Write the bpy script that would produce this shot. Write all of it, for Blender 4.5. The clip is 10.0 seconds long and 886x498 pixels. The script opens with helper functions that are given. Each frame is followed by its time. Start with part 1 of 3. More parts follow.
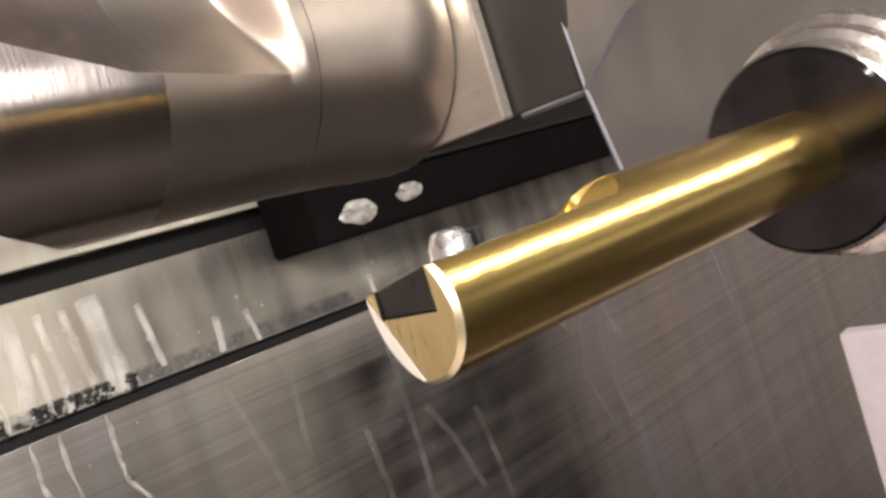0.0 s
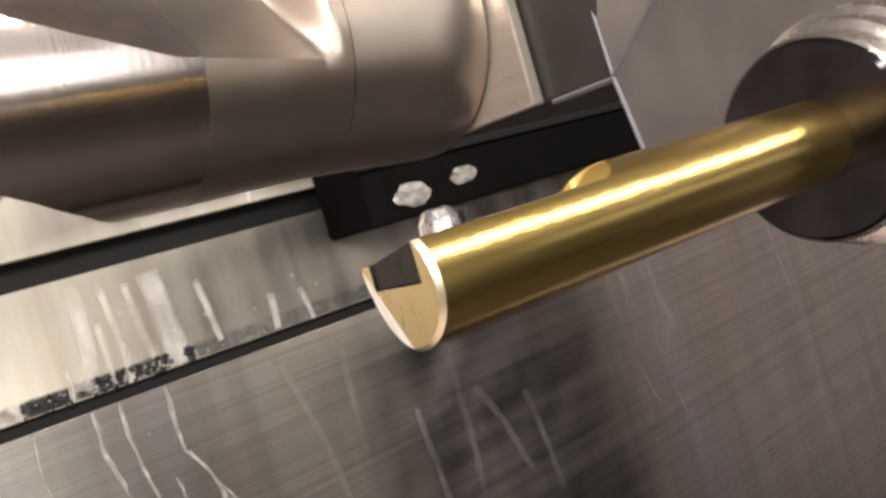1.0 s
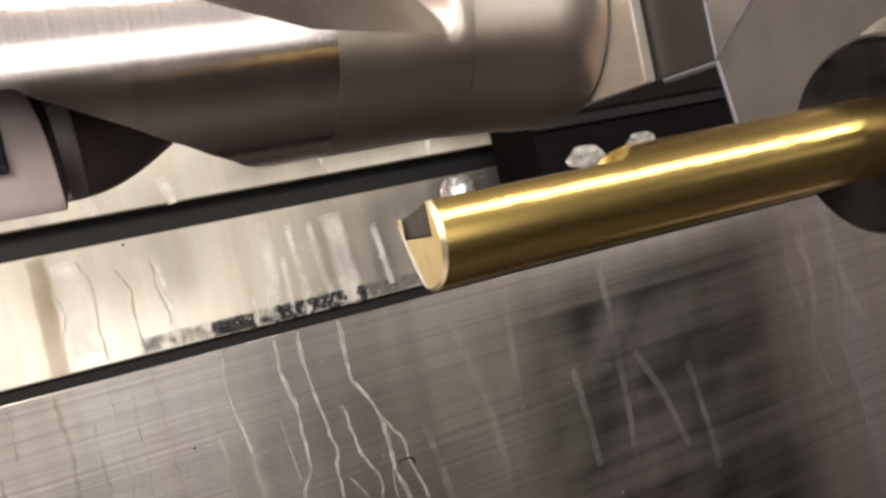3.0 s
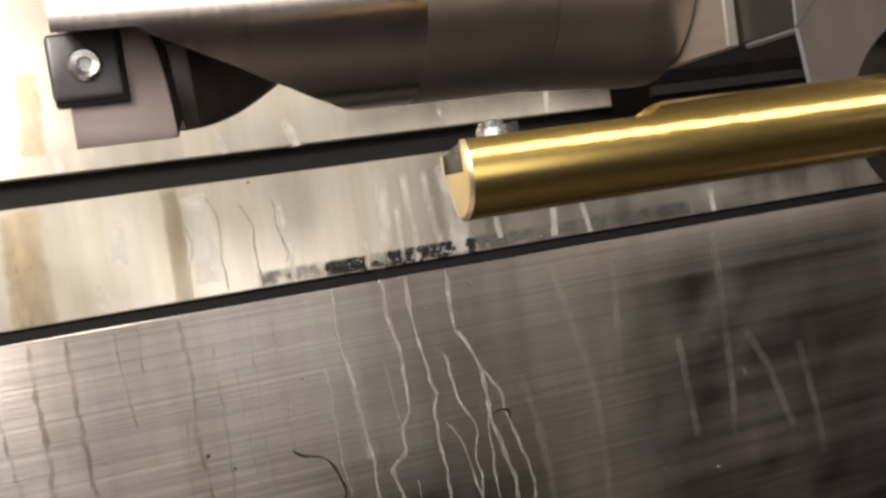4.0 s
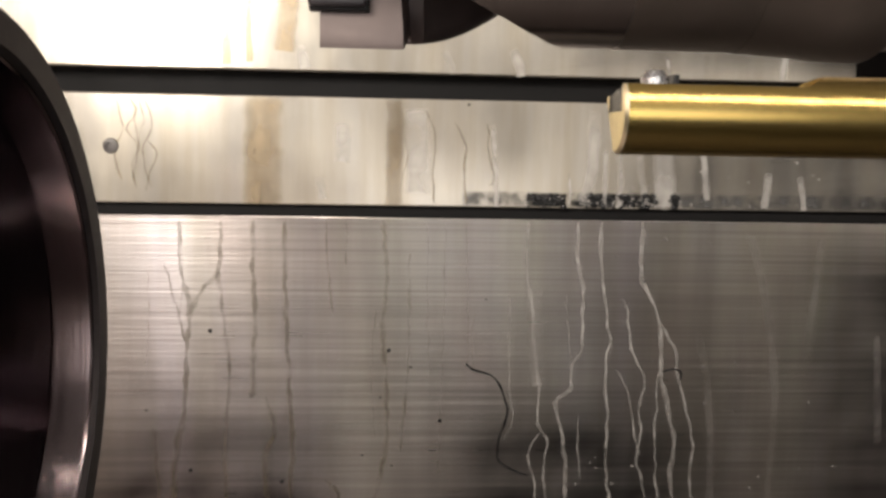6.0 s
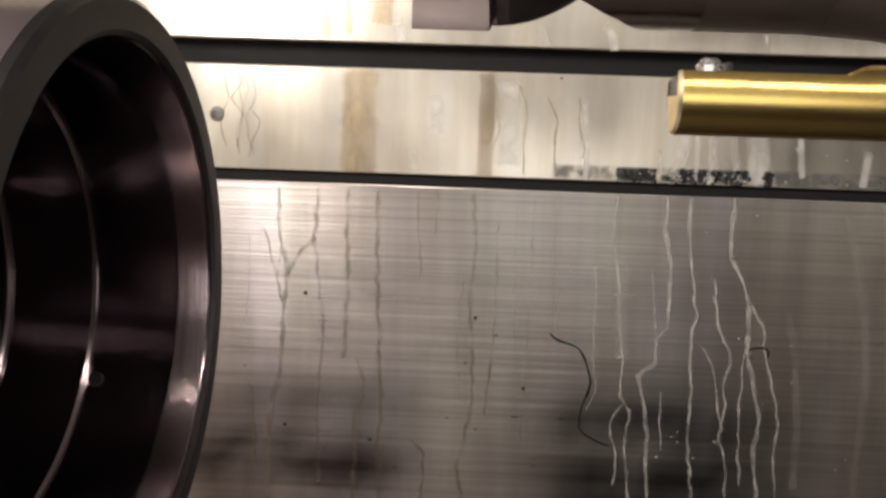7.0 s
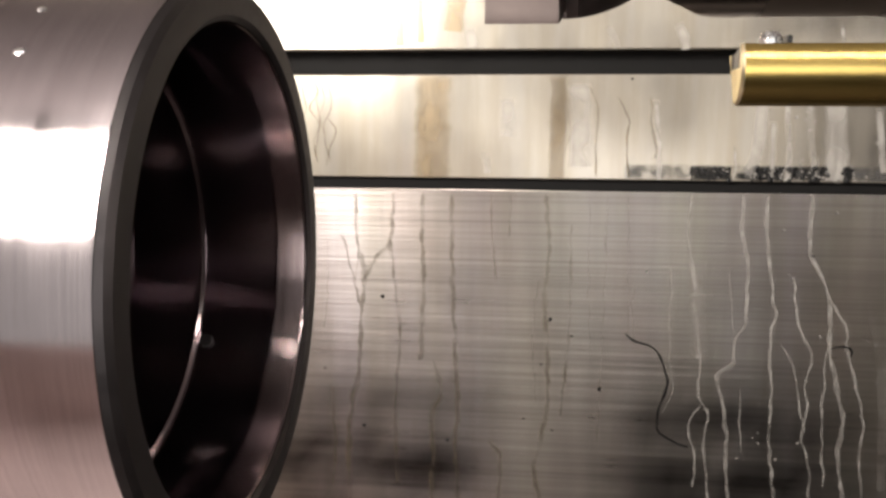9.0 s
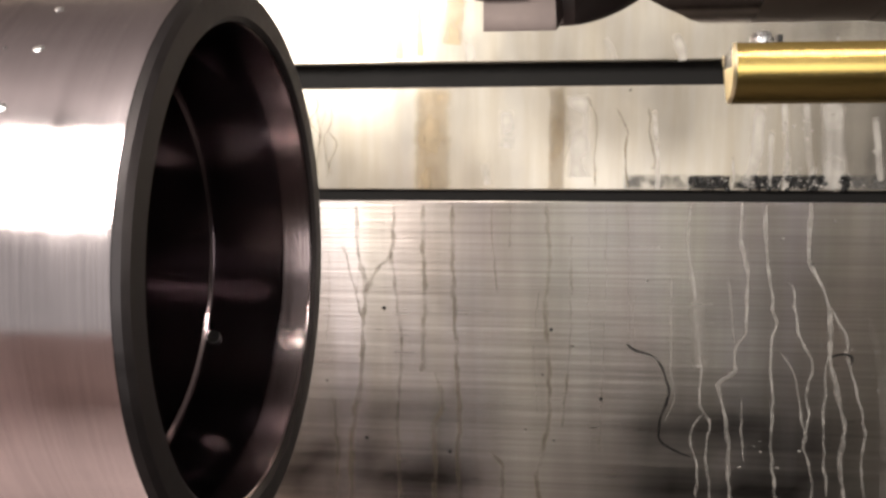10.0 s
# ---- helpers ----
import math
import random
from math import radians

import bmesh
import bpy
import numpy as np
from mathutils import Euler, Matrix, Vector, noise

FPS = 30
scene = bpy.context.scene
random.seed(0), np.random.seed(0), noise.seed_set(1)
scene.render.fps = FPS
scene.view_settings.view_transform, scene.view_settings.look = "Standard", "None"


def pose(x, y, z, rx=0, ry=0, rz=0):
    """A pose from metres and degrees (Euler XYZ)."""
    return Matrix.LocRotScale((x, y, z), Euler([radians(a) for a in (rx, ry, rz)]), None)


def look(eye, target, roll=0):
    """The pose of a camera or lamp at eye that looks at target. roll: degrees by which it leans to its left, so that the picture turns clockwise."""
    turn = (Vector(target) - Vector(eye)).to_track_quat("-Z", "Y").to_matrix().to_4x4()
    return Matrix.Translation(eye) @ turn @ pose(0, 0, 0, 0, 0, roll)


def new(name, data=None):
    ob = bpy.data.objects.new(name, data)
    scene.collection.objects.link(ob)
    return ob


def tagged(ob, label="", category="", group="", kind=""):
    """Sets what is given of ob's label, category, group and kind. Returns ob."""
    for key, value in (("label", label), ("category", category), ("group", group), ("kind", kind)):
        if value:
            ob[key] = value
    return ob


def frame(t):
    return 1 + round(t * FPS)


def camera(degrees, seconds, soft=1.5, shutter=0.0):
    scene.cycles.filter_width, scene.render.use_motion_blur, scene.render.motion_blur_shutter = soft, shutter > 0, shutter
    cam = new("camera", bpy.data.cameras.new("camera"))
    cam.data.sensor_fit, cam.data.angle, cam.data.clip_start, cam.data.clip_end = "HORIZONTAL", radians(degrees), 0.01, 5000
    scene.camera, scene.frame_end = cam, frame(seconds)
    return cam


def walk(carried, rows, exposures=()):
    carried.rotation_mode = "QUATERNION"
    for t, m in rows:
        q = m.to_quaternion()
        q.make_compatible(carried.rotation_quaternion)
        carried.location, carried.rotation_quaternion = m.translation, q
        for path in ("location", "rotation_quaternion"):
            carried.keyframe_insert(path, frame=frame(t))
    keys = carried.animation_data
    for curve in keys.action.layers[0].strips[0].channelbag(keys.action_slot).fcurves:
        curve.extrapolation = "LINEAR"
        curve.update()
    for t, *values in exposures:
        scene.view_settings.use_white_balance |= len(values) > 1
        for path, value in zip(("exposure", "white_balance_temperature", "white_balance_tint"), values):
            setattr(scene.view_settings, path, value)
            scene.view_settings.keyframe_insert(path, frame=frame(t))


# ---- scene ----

cam = camera(52.91, 10.0, soft=3.0)
PATH = [
    (0.0, pose(-0.0465, -0.0583, 0.0084, 87.07, 17.46, -42.87)),
    (0.5, pose(-0.0466, -0.0606, 0.0070, 87.17, 17.11, -41.28)),
    (1.0, pose(-0.0458, -0.0666, 0.0062, 87.23, 16.38, -38.78)),
    (1.5, pose(-0.0445, -0.0707, 0.0072, 87.73, 15.62, -35.98)),
    (2.0, pose(-0.0440, -0.0763, 0.0056, 87.65, 14.43, -32.52)),
    (3.5, pose(-0.0388, -0.0999, 0.0005, 87.49, 10.61, -22.20)),
    (4.0, pose(-0.0364, -0.1074, -0.0022, 86.49, 8.41, -17.84)),
    (4.5, pose(-0.0344, -0.1122, -0.0038, 85.61, 5.75, -14.27)),
    (5.0, pose(-0.0342, -0.1167, -0.0047, 85.26, 3.06, -10.60)),
    (5.5, pose(-0.0348, -0.1227, -0.0058, 84.49, 0.59, -7.23)),
    (7.0, pose(-0.0308, -0.1472, -0.0041, 81.46, -1.89, 2.36)),
    (7.5, pose(-0.0314, -0.1542, -0.0053, 80.94, -1.55, 4.25)),
    (8.0, pose(-0.0309, -0.1571, -0.0060, 81.20, -1.18, 5.64)),
    (8.5, pose(-0.0308, -0.1597, -0.0076, 81.71, -0.80, 6.53)),
    (9.0, pose(-0.0308, -0.1590, -0.0095, 82.08, -0.32, 6.87)),
    (9.5, pose(-0.0304, -0.1628, -0.0110, 82.42, 0.00, 6.77)),
    (10.0, pose(-0.0306, -0.1631, -0.0122, 83.06, 0.17, 6.83)),
]
walk(cam, PATH, [(0.0, 0.66, 6300, 10), (2.0, 0.58, 6350, 10), (3.5, 0.36, 6400, 9), (4.5, -0.06, 6500, 10), (5.5, -0.20, 6500, 10), (7.0, -0.08, 6450, 10), (8.5, 0.0, 6450, 10), (10.0, 0.08, 6450, 10)])

# ---- light ----
world = bpy.data.worlds.new("shop")
scene.world = world
world.use_nodes = True
world.node_tree.nodes["Background"].inputs["Color"].default_value = (0.9, 0.85, 0.8, 1)
world.node_tree.nodes["Background"].inputs["Strength"].default_value = 0.58


def area_lamp(name, m, sx, sy, watts, colour, shape="RECTANGLE"):
    data = bpy.data.lights.new(name, "AREA")
    data.shape, data.size, data.size_y, data.energy, data.color = shape, sx, sy, watts, colour
    ob = new(name, data)
    ob.matrix_world = m
    return ob


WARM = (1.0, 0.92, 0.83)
# Unseen lamps, placed from the metal's highlights; opening_light stands for the open doorway.
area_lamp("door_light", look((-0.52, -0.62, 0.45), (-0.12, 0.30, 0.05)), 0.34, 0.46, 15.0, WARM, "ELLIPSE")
area_lamp("work_light", look((0.80, -0.55, 0.46), (0.74, 0.10, 0.0), -10), 1.70, 0.018, 7.0, WARM)
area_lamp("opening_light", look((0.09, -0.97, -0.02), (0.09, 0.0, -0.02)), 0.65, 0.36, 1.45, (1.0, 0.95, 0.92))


# ---- materials ----
def mat(name, colour, metal, rough, grain=(40, 40, 40), spread=0.25, bump=0.15, tint=None, bump_dist=0.0004, rough_var=0.12, cloud_size=14.0, cloud_part=0.5, gloss=0.5, streaks=()):
    """A surface with a stretched fine grain, large cloudy wear and relief, in metres."""
    m = bpy.data.materials.new(name)
    m.use_nodes = True
    n, l = m.node_tree.nodes, m.node_tree.links
    bsdf = n["Principled BSDF"]
    co = n.new("ShaderNodeTexCoord")
    mp = n.new("ShaderNodeMapping")
    mp.inputs["Scale"].default_value = grain
    l.new(co.outputs["Object"], mp.inputs["Vector"])
    fine = n.new("ShaderNodeTexNoise")
    fine.inputs["Scale"].default_value, fine.inputs["Detail"].default_value, fine.inputs["Roughness"].default_value = 1.0, 6.0, 0.65
    l.new(mp.outputs["Vector"], fine.inputs["Vector"])
    cloud = n.new("ShaderNodeTexNoise")
    cloud.inputs["Scale"].default_value, cloud.inputs["Detail"].default_value = cloud_size, 6.0
    l.new(co.outputs["Object"], cloud.inputs["Vector"])
    ramp = n.new("ShaderNodeMix")
    ramp.data_type = "RGBA"
    lo = tuple(c * (1 - spread) for c in colour)
    hi = tuple(min(1.0, c * (1 + spread)) for c in (tint or colour))
    ramp.inputs["A"].default_value, ramp.inputs["B"].default_value = (*lo, 1), (*hi, 1)
    add = n.new("ShaderNodeMath")
    add.operation = "MULTIPLY_ADD"
    add.inputs[1].default_value = 1 - cloud_part
    half = n.new("ShaderNodeMath")
    half.operation = "MULTIPLY"
    half.inputs[1].default_value = cloud_part
    l.new(cloud.outputs["Fac"], half.inputs[0])
    l.new(fine.outputs["Fac"], add.inputs[0])
    l.new(half.outputs[0], add.inputs[2])
    wide = n.new("ShaderNodeMapRange")
    wide.inputs["From Min"].default_value, wide.inputs["From Max"].default_value = 0.32, 0.68
    l.new(add.outputs[0], wide.inputs["Value"])
    l.new(wide.outputs["Result"], ramp.inputs["Factor"])
    colour_out = ramp.outputs["Result"]
    for streak_colour, size, most in streaks:
        # soft stains, scratch bands and painted reflection columns that run along the sheet
        down, streak_noise, part_of, tone = n.new("ShaderNodeMapping"), n.new("ShaderNodeTexNoise"), n.new("ShaderNodeMapRange"), n.new("ShaderNodeMix")
        down.inputs["Scale"].default_value = size
        streak_noise.inputs["Scale"].default_value, streak_noise.inputs["Detail"].default_value, streak_noise.inputs["Roughness"].default_value = 1.0, 5.0, 0.62
        part_of.inputs["From Min"].default_value, part_of.inputs["From Max"].default_value = 0.42, 0.68
        part_of.inputs["To Max"].default_value = most
        tone.data_type = "RGBA"
        tone.inputs["B"].default_value = (*streak_colour, 1)
        l.new(co.outputs["Object"], down.inputs["Vector"])
        l.new(down.outputs["Vector"], streak_noise.inputs["Vector"])
        l.new(streak_noise.outputs["Fac"], part_of.inputs["Value"])
        l.new(part_of.outputs["Result"], tone.inputs["Factor"])
        l.new(colour_out, tone.inputs["A"])
        colour_out = tone.outputs["Result"]
    l.new(colour_out, bsdf.inputs["Base Color"])
    rr = n.new("ShaderNodeMapRange")
    rr.inputs["From Min"].default_value, rr.inputs["From Max"].default_value = 0.3, 0.7
    rr.inputs["To Min"].default_value, rr.inputs["To Max"].default_value = max(0.03, rough - rough_var), min(1.0, rough + rough_var)
    l.new(add.outputs[0], rr.inputs["Value"])
    l.new(rr.outputs["Result"], bsdf.inputs["Roughness"])
    bsdf.inputs["Metallic"].default_value = metal
    bsdf.inputs["Specular IOR Level"].default_value = gloss
    bp = n.new("ShaderNodeBump")
    bp.inputs["Strength"].default_value, bp.inputs["Distance"].default_value = bump, bump_dist
    l.new(fine.outputs["Fac"], bp.inputs["Height"])
    l.new(bp.outputs["Normal"], bsdf.inputs["Normal"])
    return m


def brushed(m, amount, band=0.0, size=(2, 1, 150)):
    """Brush marks along x: the gloss spreads upright, and long shallow bands tilt it."""
    n, l = m.node_tree.nodes, m.node_tree.links
    bsdf = n["Principled BSDF"]
    bsdf.inputs["Anisotropic"].default_value = amount
    way = n.new("ShaderNodeCombineXYZ")
    way.inputs["Z"].default_value = 1.0
    l.new(way.outputs["Vector"], bsdf.inputs["Tangent"])
    if band:
        co, mp, tex, bp = n.new("ShaderNodeTexCoord"), n.new("ShaderNodeMapping"), n.new("ShaderNodeTexNoise"), n.new("ShaderNodeBump")
        mp.inputs["Scale"].default_value = size
        tex.inputs["Scale"].default_value, tex.inputs["Detail"].default_value, tex.inputs["Roughness"].default_value = 1.0, 4.0, 0.6
        bp.inputs["Strength"].default_value, bp.inputs["Distance"].default_value = band, 0.003
        old = bsdf.inputs["Normal"].links[0].from_socket
        l.new(co.outputs["Object"], mp.inputs["Vector"])
        l.new(mp.outputs["Vector"], tex.inputs["Vector"])
        l.new(tex.outputs["Fac"], bp.inputs["Height"])
        l.new(old, bp.inputs["Normal"])
        l.new(bp.outputs["Normal"], bsdf.inputs["Normal"])
    return m


def clear(m, low, high, size=60.0, thin_edge=True, stretch=(1, 1, 1)):
    """Makes a film that is thicker here and thinner there, and thins out to its edges."""
    n, l = m.node_tree.nodes, m.node_tree.links
    co, tex, rng = n.new("ShaderNodeTexCoord"), n.new("ShaderNodeTexNoise"), n.new("ShaderNodeMapRange")
    tex.inputs["Scale"].default_value, tex.inputs["Detail"].default_value = size, 3.0
    rng.inputs["From Min"].default_value, rng.inputs["From Max"].default_value = 0.35, 0.65
    rng.inputs["To Min"].default_value, rng.inputs["To Max"].default_value = low, high
    mp = n.new("ShaderNodeMapping")
    mp.inputs["Scale"].default_value = stretch
    l.new(co.outputs["Object"], mp.inputs["Vector"])
    l.new(mp.outputs["Vector"], tex.inputs["Vector"])
    l.new(tex.outputs["Fac"], rng.inputs["Value"])
    if thin_edge:
        film, mul = n.new("ShaderNodeAttribute"), n.new("ShaderNodeMath")
        film.attribute_name, mul.operation = "film", "MULTIPLY"
        l.new(film.outputs["Fac"], mul.inputs[0])
        l.new(rng.outputs["Result"], mul.inputs[1])
        l.new(mul.outputs[0], n["Principled BSDF"].inputs["Alpha"])
    else:
        l.new(rng.outputs["Result"], n["Principled BSDF"].inputs["Alpha"])
    return m


GOLD = mat("gold_coating", (0.72, 0.52, 0.17), 1.0, 0.25, (60, 900, 900), 0.07, 0.025, rough_var=0.03)
# Tip's face, chamfer and facet are paler than the shank: glare painted in.
GOLD_FACE = mat("gold_end_face", (0.88, 0.74, 0.40), 1.0, 0.30, (300, 1500, 200), 0.1, 0.10)
CHAMFER = mat("pale_gold_chamfer", (0.92, 0.83, 0.56), 1.0, 0.30, (300, 1500, 200), 0.06, 0.08)
LIT_FACET = mat("pale_lit_facet", (0.94, 0.91, 0.83), 0.25, 0.38, (300, 1500, 200), 0.06, 0.08)
LEVER = mat("blackened_lever_steel", (0.035, 0.032, 0.03), 0.7, 0.30, (300, 300, 300), 0.2, 0.1)
SLOT = mat("dark_slot_steel", (0.20, 0.18, 0.16), 1.0, 0.30, (300, 300, 300), 0.2, 0.1)
PIN = mat("carbide_nose", (0.72, 0.72, 0.72), 1.0, 0.28, (900, 900, 900), 0.15, 0.2)
BLACK_OXIDE = mat("black_oxide_steel", (0.018, 0.017, 0.017), 0.2, 0.40, (300, 300, 300), 0.3, 0.1, gloss=0.3)
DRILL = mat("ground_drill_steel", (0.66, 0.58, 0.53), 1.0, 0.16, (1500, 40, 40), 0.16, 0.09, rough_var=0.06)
GULLET = mat("shaded_milled_gullet", (0.07, 0.056, 0.054), 0.7, 0.42, (200, 200, 200), 0.2, 0.10)
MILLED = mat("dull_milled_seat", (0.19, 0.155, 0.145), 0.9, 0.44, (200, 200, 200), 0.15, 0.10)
DRILL_SATIN = mat("satin_drill_steel", (0.45, 0.40, 0.345), 1.0, 0.32, (120, 120, 120), 0.10, 0.015, rough_var=0.03)
INSERT = mat("coated_insert", (0.05, 0.046, 0.05), 0.4, 0.35, (600, 600, 600), 0.3, 0.1)
SCREW = mat("screw_steel", (0.42, 0.41, 0.40), 1.0, 0.28, (900, 900, 900), 0.2, 0.1)
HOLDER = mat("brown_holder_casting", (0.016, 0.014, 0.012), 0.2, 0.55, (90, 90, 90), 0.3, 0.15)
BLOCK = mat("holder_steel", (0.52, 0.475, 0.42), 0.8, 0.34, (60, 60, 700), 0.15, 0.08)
TURRET = mat("dull_turret_steel", (0.125, 0.117, 0.112), 0.6, 0.40, (90, 90, 90), 0.22, 0.15, rough_var=0.10, cloud_size=30.0)
SLEEVE = mat("blued_sleeve", (0.036, 0.034, 0.035), 0.9, 0.10, (60, 90, 90), 0.5, 0.05, rough_var=0.08, cloud_size=120.0)
EDGE = mat("edge_glint_steel", (0.11, 0.11, 0.125), 0.6, 0.45, (400, 400, 400), 0.2, 0.2)
RIM = mat("bright_rim_steel", (0.68, 0.64, 0.60), 1.0, 0.25, (400, 400, 400), 0.25, 0.2)
# Cream, lilac and pinkish columns paint reflections into the sheet's colour.
SHEET = brushed(mat("lower_cover_sheet", (0.43, 0.405, 0.365), 0.92, 0.31, (5, 160, 620), 0.16, 0.10, rough_var=0.05, cloud_size=22.0, cloud_part=0.5, streaks=(((0.47, 0.45, 0.36), (12, 1, 1.5), 0.7), ((0.44, 0.40, 0.455), (7, 1, 0.8), 0.75), ((0.41, 0.335, 0.30), (9, 1, 4), 0.6), ((0.30, 0.275, 0.235), (34, 1, 2.2), 0.55), ((0.15, 0.135, 0.125), (2.2, 1, 330), 0.34))), 0.85, 0.15, (2.5, 1, 170))
STRIP = mat("middle_cover_sheet", (0.60, 0.565, 0.505), 0.48, 0.20, (30, 60, 6), 0.10, 0.06, tint=(0.61, 0.565, 0.475), cloud_size=45.0, cloud_part=0.3, rough_var=0.05, streaks=(((0.46, 0.40, 0.30), (45, 1, 4), 0.6),))
RUBBER = mat("black_wiper_rubber", (0.007, 0.0065, 0.0065), 0.0, 0.6, (60, 300, 300), 0.4, 0.3, gloss=0.2)
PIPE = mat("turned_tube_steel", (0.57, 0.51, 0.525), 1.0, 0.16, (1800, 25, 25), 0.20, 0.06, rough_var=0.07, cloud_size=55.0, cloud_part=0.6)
# Same steel as the tube; the end's shade is put into this darker colour.
PIPE_SHADED_END = mat("shaded_tube_end", (0.095, 0.086, 0.088), 1.0, 0.40, (300, 500, 500), 0.15, 0.08)
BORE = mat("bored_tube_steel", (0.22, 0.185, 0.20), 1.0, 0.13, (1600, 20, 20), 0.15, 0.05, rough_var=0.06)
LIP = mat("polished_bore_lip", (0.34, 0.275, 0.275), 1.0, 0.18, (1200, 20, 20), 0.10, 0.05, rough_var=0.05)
GUARD = mat("guard_enamel", (0.62, 0.56, 0.59), 0.0, 0.45, (50, 50, 50), 0.1, 0.1)
PAINT = mat("machine_enamel", (0.20, 0.19, 0.195), 0.0, 0.45, (50, 50, 50), 0.1, 0.1)
DARK_PAINT = mat("grimy_casting", (0.005, 0.0045, 0.0045), 0.0, 0.7, (50, 50, 50), 0.3, 0.3, gloss=0.02)
COOLANT = clear(mat("dried_coolant", (0.60, 0.57, 0.53), 0.25, 0.40, (200, 200, 200), 0.1, 0.1), 0.22, 0.68)
DROPLET = clear(mat("dried_coolant_drop", (0.56, 0.53, 0.49), 0.3, 0.35, (200, 200, 200), 0.1, 0.1), 0.25, 0.8, thin_edge=False)
FAINT = clear(mat("faint_dried_coolant", (0.50, 0.47, 0.44), 0.4, 0.40, (200, 200, 200), 0.1, 0.1), 0.05, 0.26, 40.0)
OIL = clear(mat("brown_oil_film", (0.27, 0.23, 0.155), 0.5, 0.28, (200, 200, 60), 0.2, 0.1), 0.12, 0.45)
TAN = clear(mat("tan_oil_film", (0.34, 0.265, 0.17), 0.7, 0.30, (100, 100, 30), 0.2, 0.05), 0.4, 0.75, 25.0)
PALE = clear(mat("pale_coolant_film", (0.76, 0.73, 0.68), 0.15, 0.35, (100, 100, 30), 0.12, 0.04), 0.25, 0.6, 30.0)
TRACE = clear(mat("faint_oil_film", (0.34, 0.28, 0.19), 0.7, 0.28, (100, 100, 30), 0.15, 0.05), 0.25, 0.7, 50.0)
GRIME = mat("wet_black_grime", (0.012, 0.012, 0.012), 0.0, 0.25, (500, 500, 500), 0.5, 0.5, gloss=0.5)
SLUDGE = clear(mat("black_sludge_film", (0.010, 0.010, 0.010), 0.0, 0.35, (300, 300, 120), 0.5, 0.4, gloss=0.3), 0.75, 1.0, 90.0)
SMEAR = clear(mat("grey_sludge_film", (0.10, 0.098, 0.095), 0.2, 0.40, (300, 300, 120), 0.5, 0.2), 0.1, 0.75, 110.0)
DIM_FILM = clear(mat("grey_dirt_dimming_film", (0.11, 0.102, 0.094), 0.6, 0.32, (60, 60, 20), 0.3, 0.1), 0.55, 0.9, 1.0, stretch=(35, 1, 6))
SHADE_FILM = clear(mat("dark_shade_film", (0.05, 0.044, 0.041), 0.85, 0.30, (5, 160, 620), 0.4, 0.2), 0.48, 0.88, 1.0, stretch=(1.6, 1, 60))
TRAY = mat("chip_tray_steel", (0.05, 0.042, 0.04), 0.3, 0.50, (60, 60, 60), 0.35, 0.3)
DIM_PANEL = mat("dark_panel_enamel", (0.06, 0.055, 0.054), 0.0, 0.50, (50, 50, 50), 0.2, 0.1)
PALE_PANEL = mat("pale_panel_enamel", (0.76, 0.65, 0.63), 0.0, 0.50, (20, 20, 20), 0.3, 0.2)
ENAMEL = mat("pale_wall_enamel", (0.46, 0.43, 0.43), 0.0, 0.40, (50, 50, 50), 0.1, 0.1)


# ---- mesh helpers ----
def part(name, bm, material, parent=None, label="", smooth=20):
    me = bpy.data.meshes.new(name)
    bm.normal_update()
    bm.to_mesh(me)
    bm.free()
    ob = new(name, me)
    me.materials.append(material)
    if smooth:
        for p in me.polygons:
            p.use_smooth = True
        me.set_sharp_from_angle(angle=radians(smooth))
    if parent:
        ob.parent = parent
    if label:
        ob["label"] = label
    return ob


def thing(name, at, label, category, group="", kind=""):
    ob = new(name)
    ob.empty_display_size = 0.01
    ob.location = at
    tagged(ob, label, category, group, kind)
    return ob


def box(x0, x1, y0, y1, z0, z1, bevel=0.0, segs=2):
    b = bmesh.new()
    r = bmesh.ops.create_cube(b, size=1)
    for v in r["verts"]:
        v.co = Vector((x0 + (v.co.x + 0.5) * (x1 - x0), y0 + (v.co.y + 0.5) * (y1 - y0), z0 + (v.co.z + 0.5) * (z1 - z0)))
    if bevel:
        bmesh.ops.bevel(b, geom=b.edges[:], offset=bevel, segments=segs, profile=0.5, affect="EDGES")
    return b


def spun(profile, segs=128):
    """A surface turned round the x axis from (x, radius) pairs."""
    b = bmesh.new()
    rings = []
    for x, r in profile:
        if r < 1e-7:
            rings.append([b.verts.new((x, 0, 0))])
        else:
            rings.append([b.verts.new((x, r * math.cos(2 * math.pi * k / segs), r * math.sin(2 * math.pi * k / segs))) for k in range(segs)])
    for a, c in zip(rings, rings[1:]):
        for k in range(segs):
            j = (k + 1) % segs
            if len(a) == 1 and len(c) == 1:
                continue
            if len(a) == 1:
                b.faces.new((a[0], c[j], c[k]))
            elif len(c) == 1:
                b.faces.new((a[k], a[j], c[0]))
            else:
                b.faces.new((a[k], a[j], c[j], c[k]))
    bmesh.ops.recalc_face_normals(b, faces=b.faces[:])
    return b


# ---- the enclosure ----
WALL = 0.600


LEAN = math.tan(radians(2.0))
LEAN_LOW = math.tan(radians(0.9))


def panel(name, z0, z1, y, material, x0=-0.75, x1=1.75, thick=0.03, bevel=0.0012, lean=0.0):
    b = box(x0, x1, y, y + thick, z0, z1, bevel)
    for v in b.verts:
        v.co.y += (v.co.z - z0) * lean
    return tagged(part(name, b, material), kind="structure")


def face_of(z):
    """How far back the covers' front lies at a height."""
    if z > 0.0328:
        return WALL - 0.004 + (z - 0.0530) * LEAN
    if z > -0.0537:
        return WALL - 0.006 + (z + 0.0537) * LEAN
    return WALL + (z + 0.0639) * LEAN_LOW


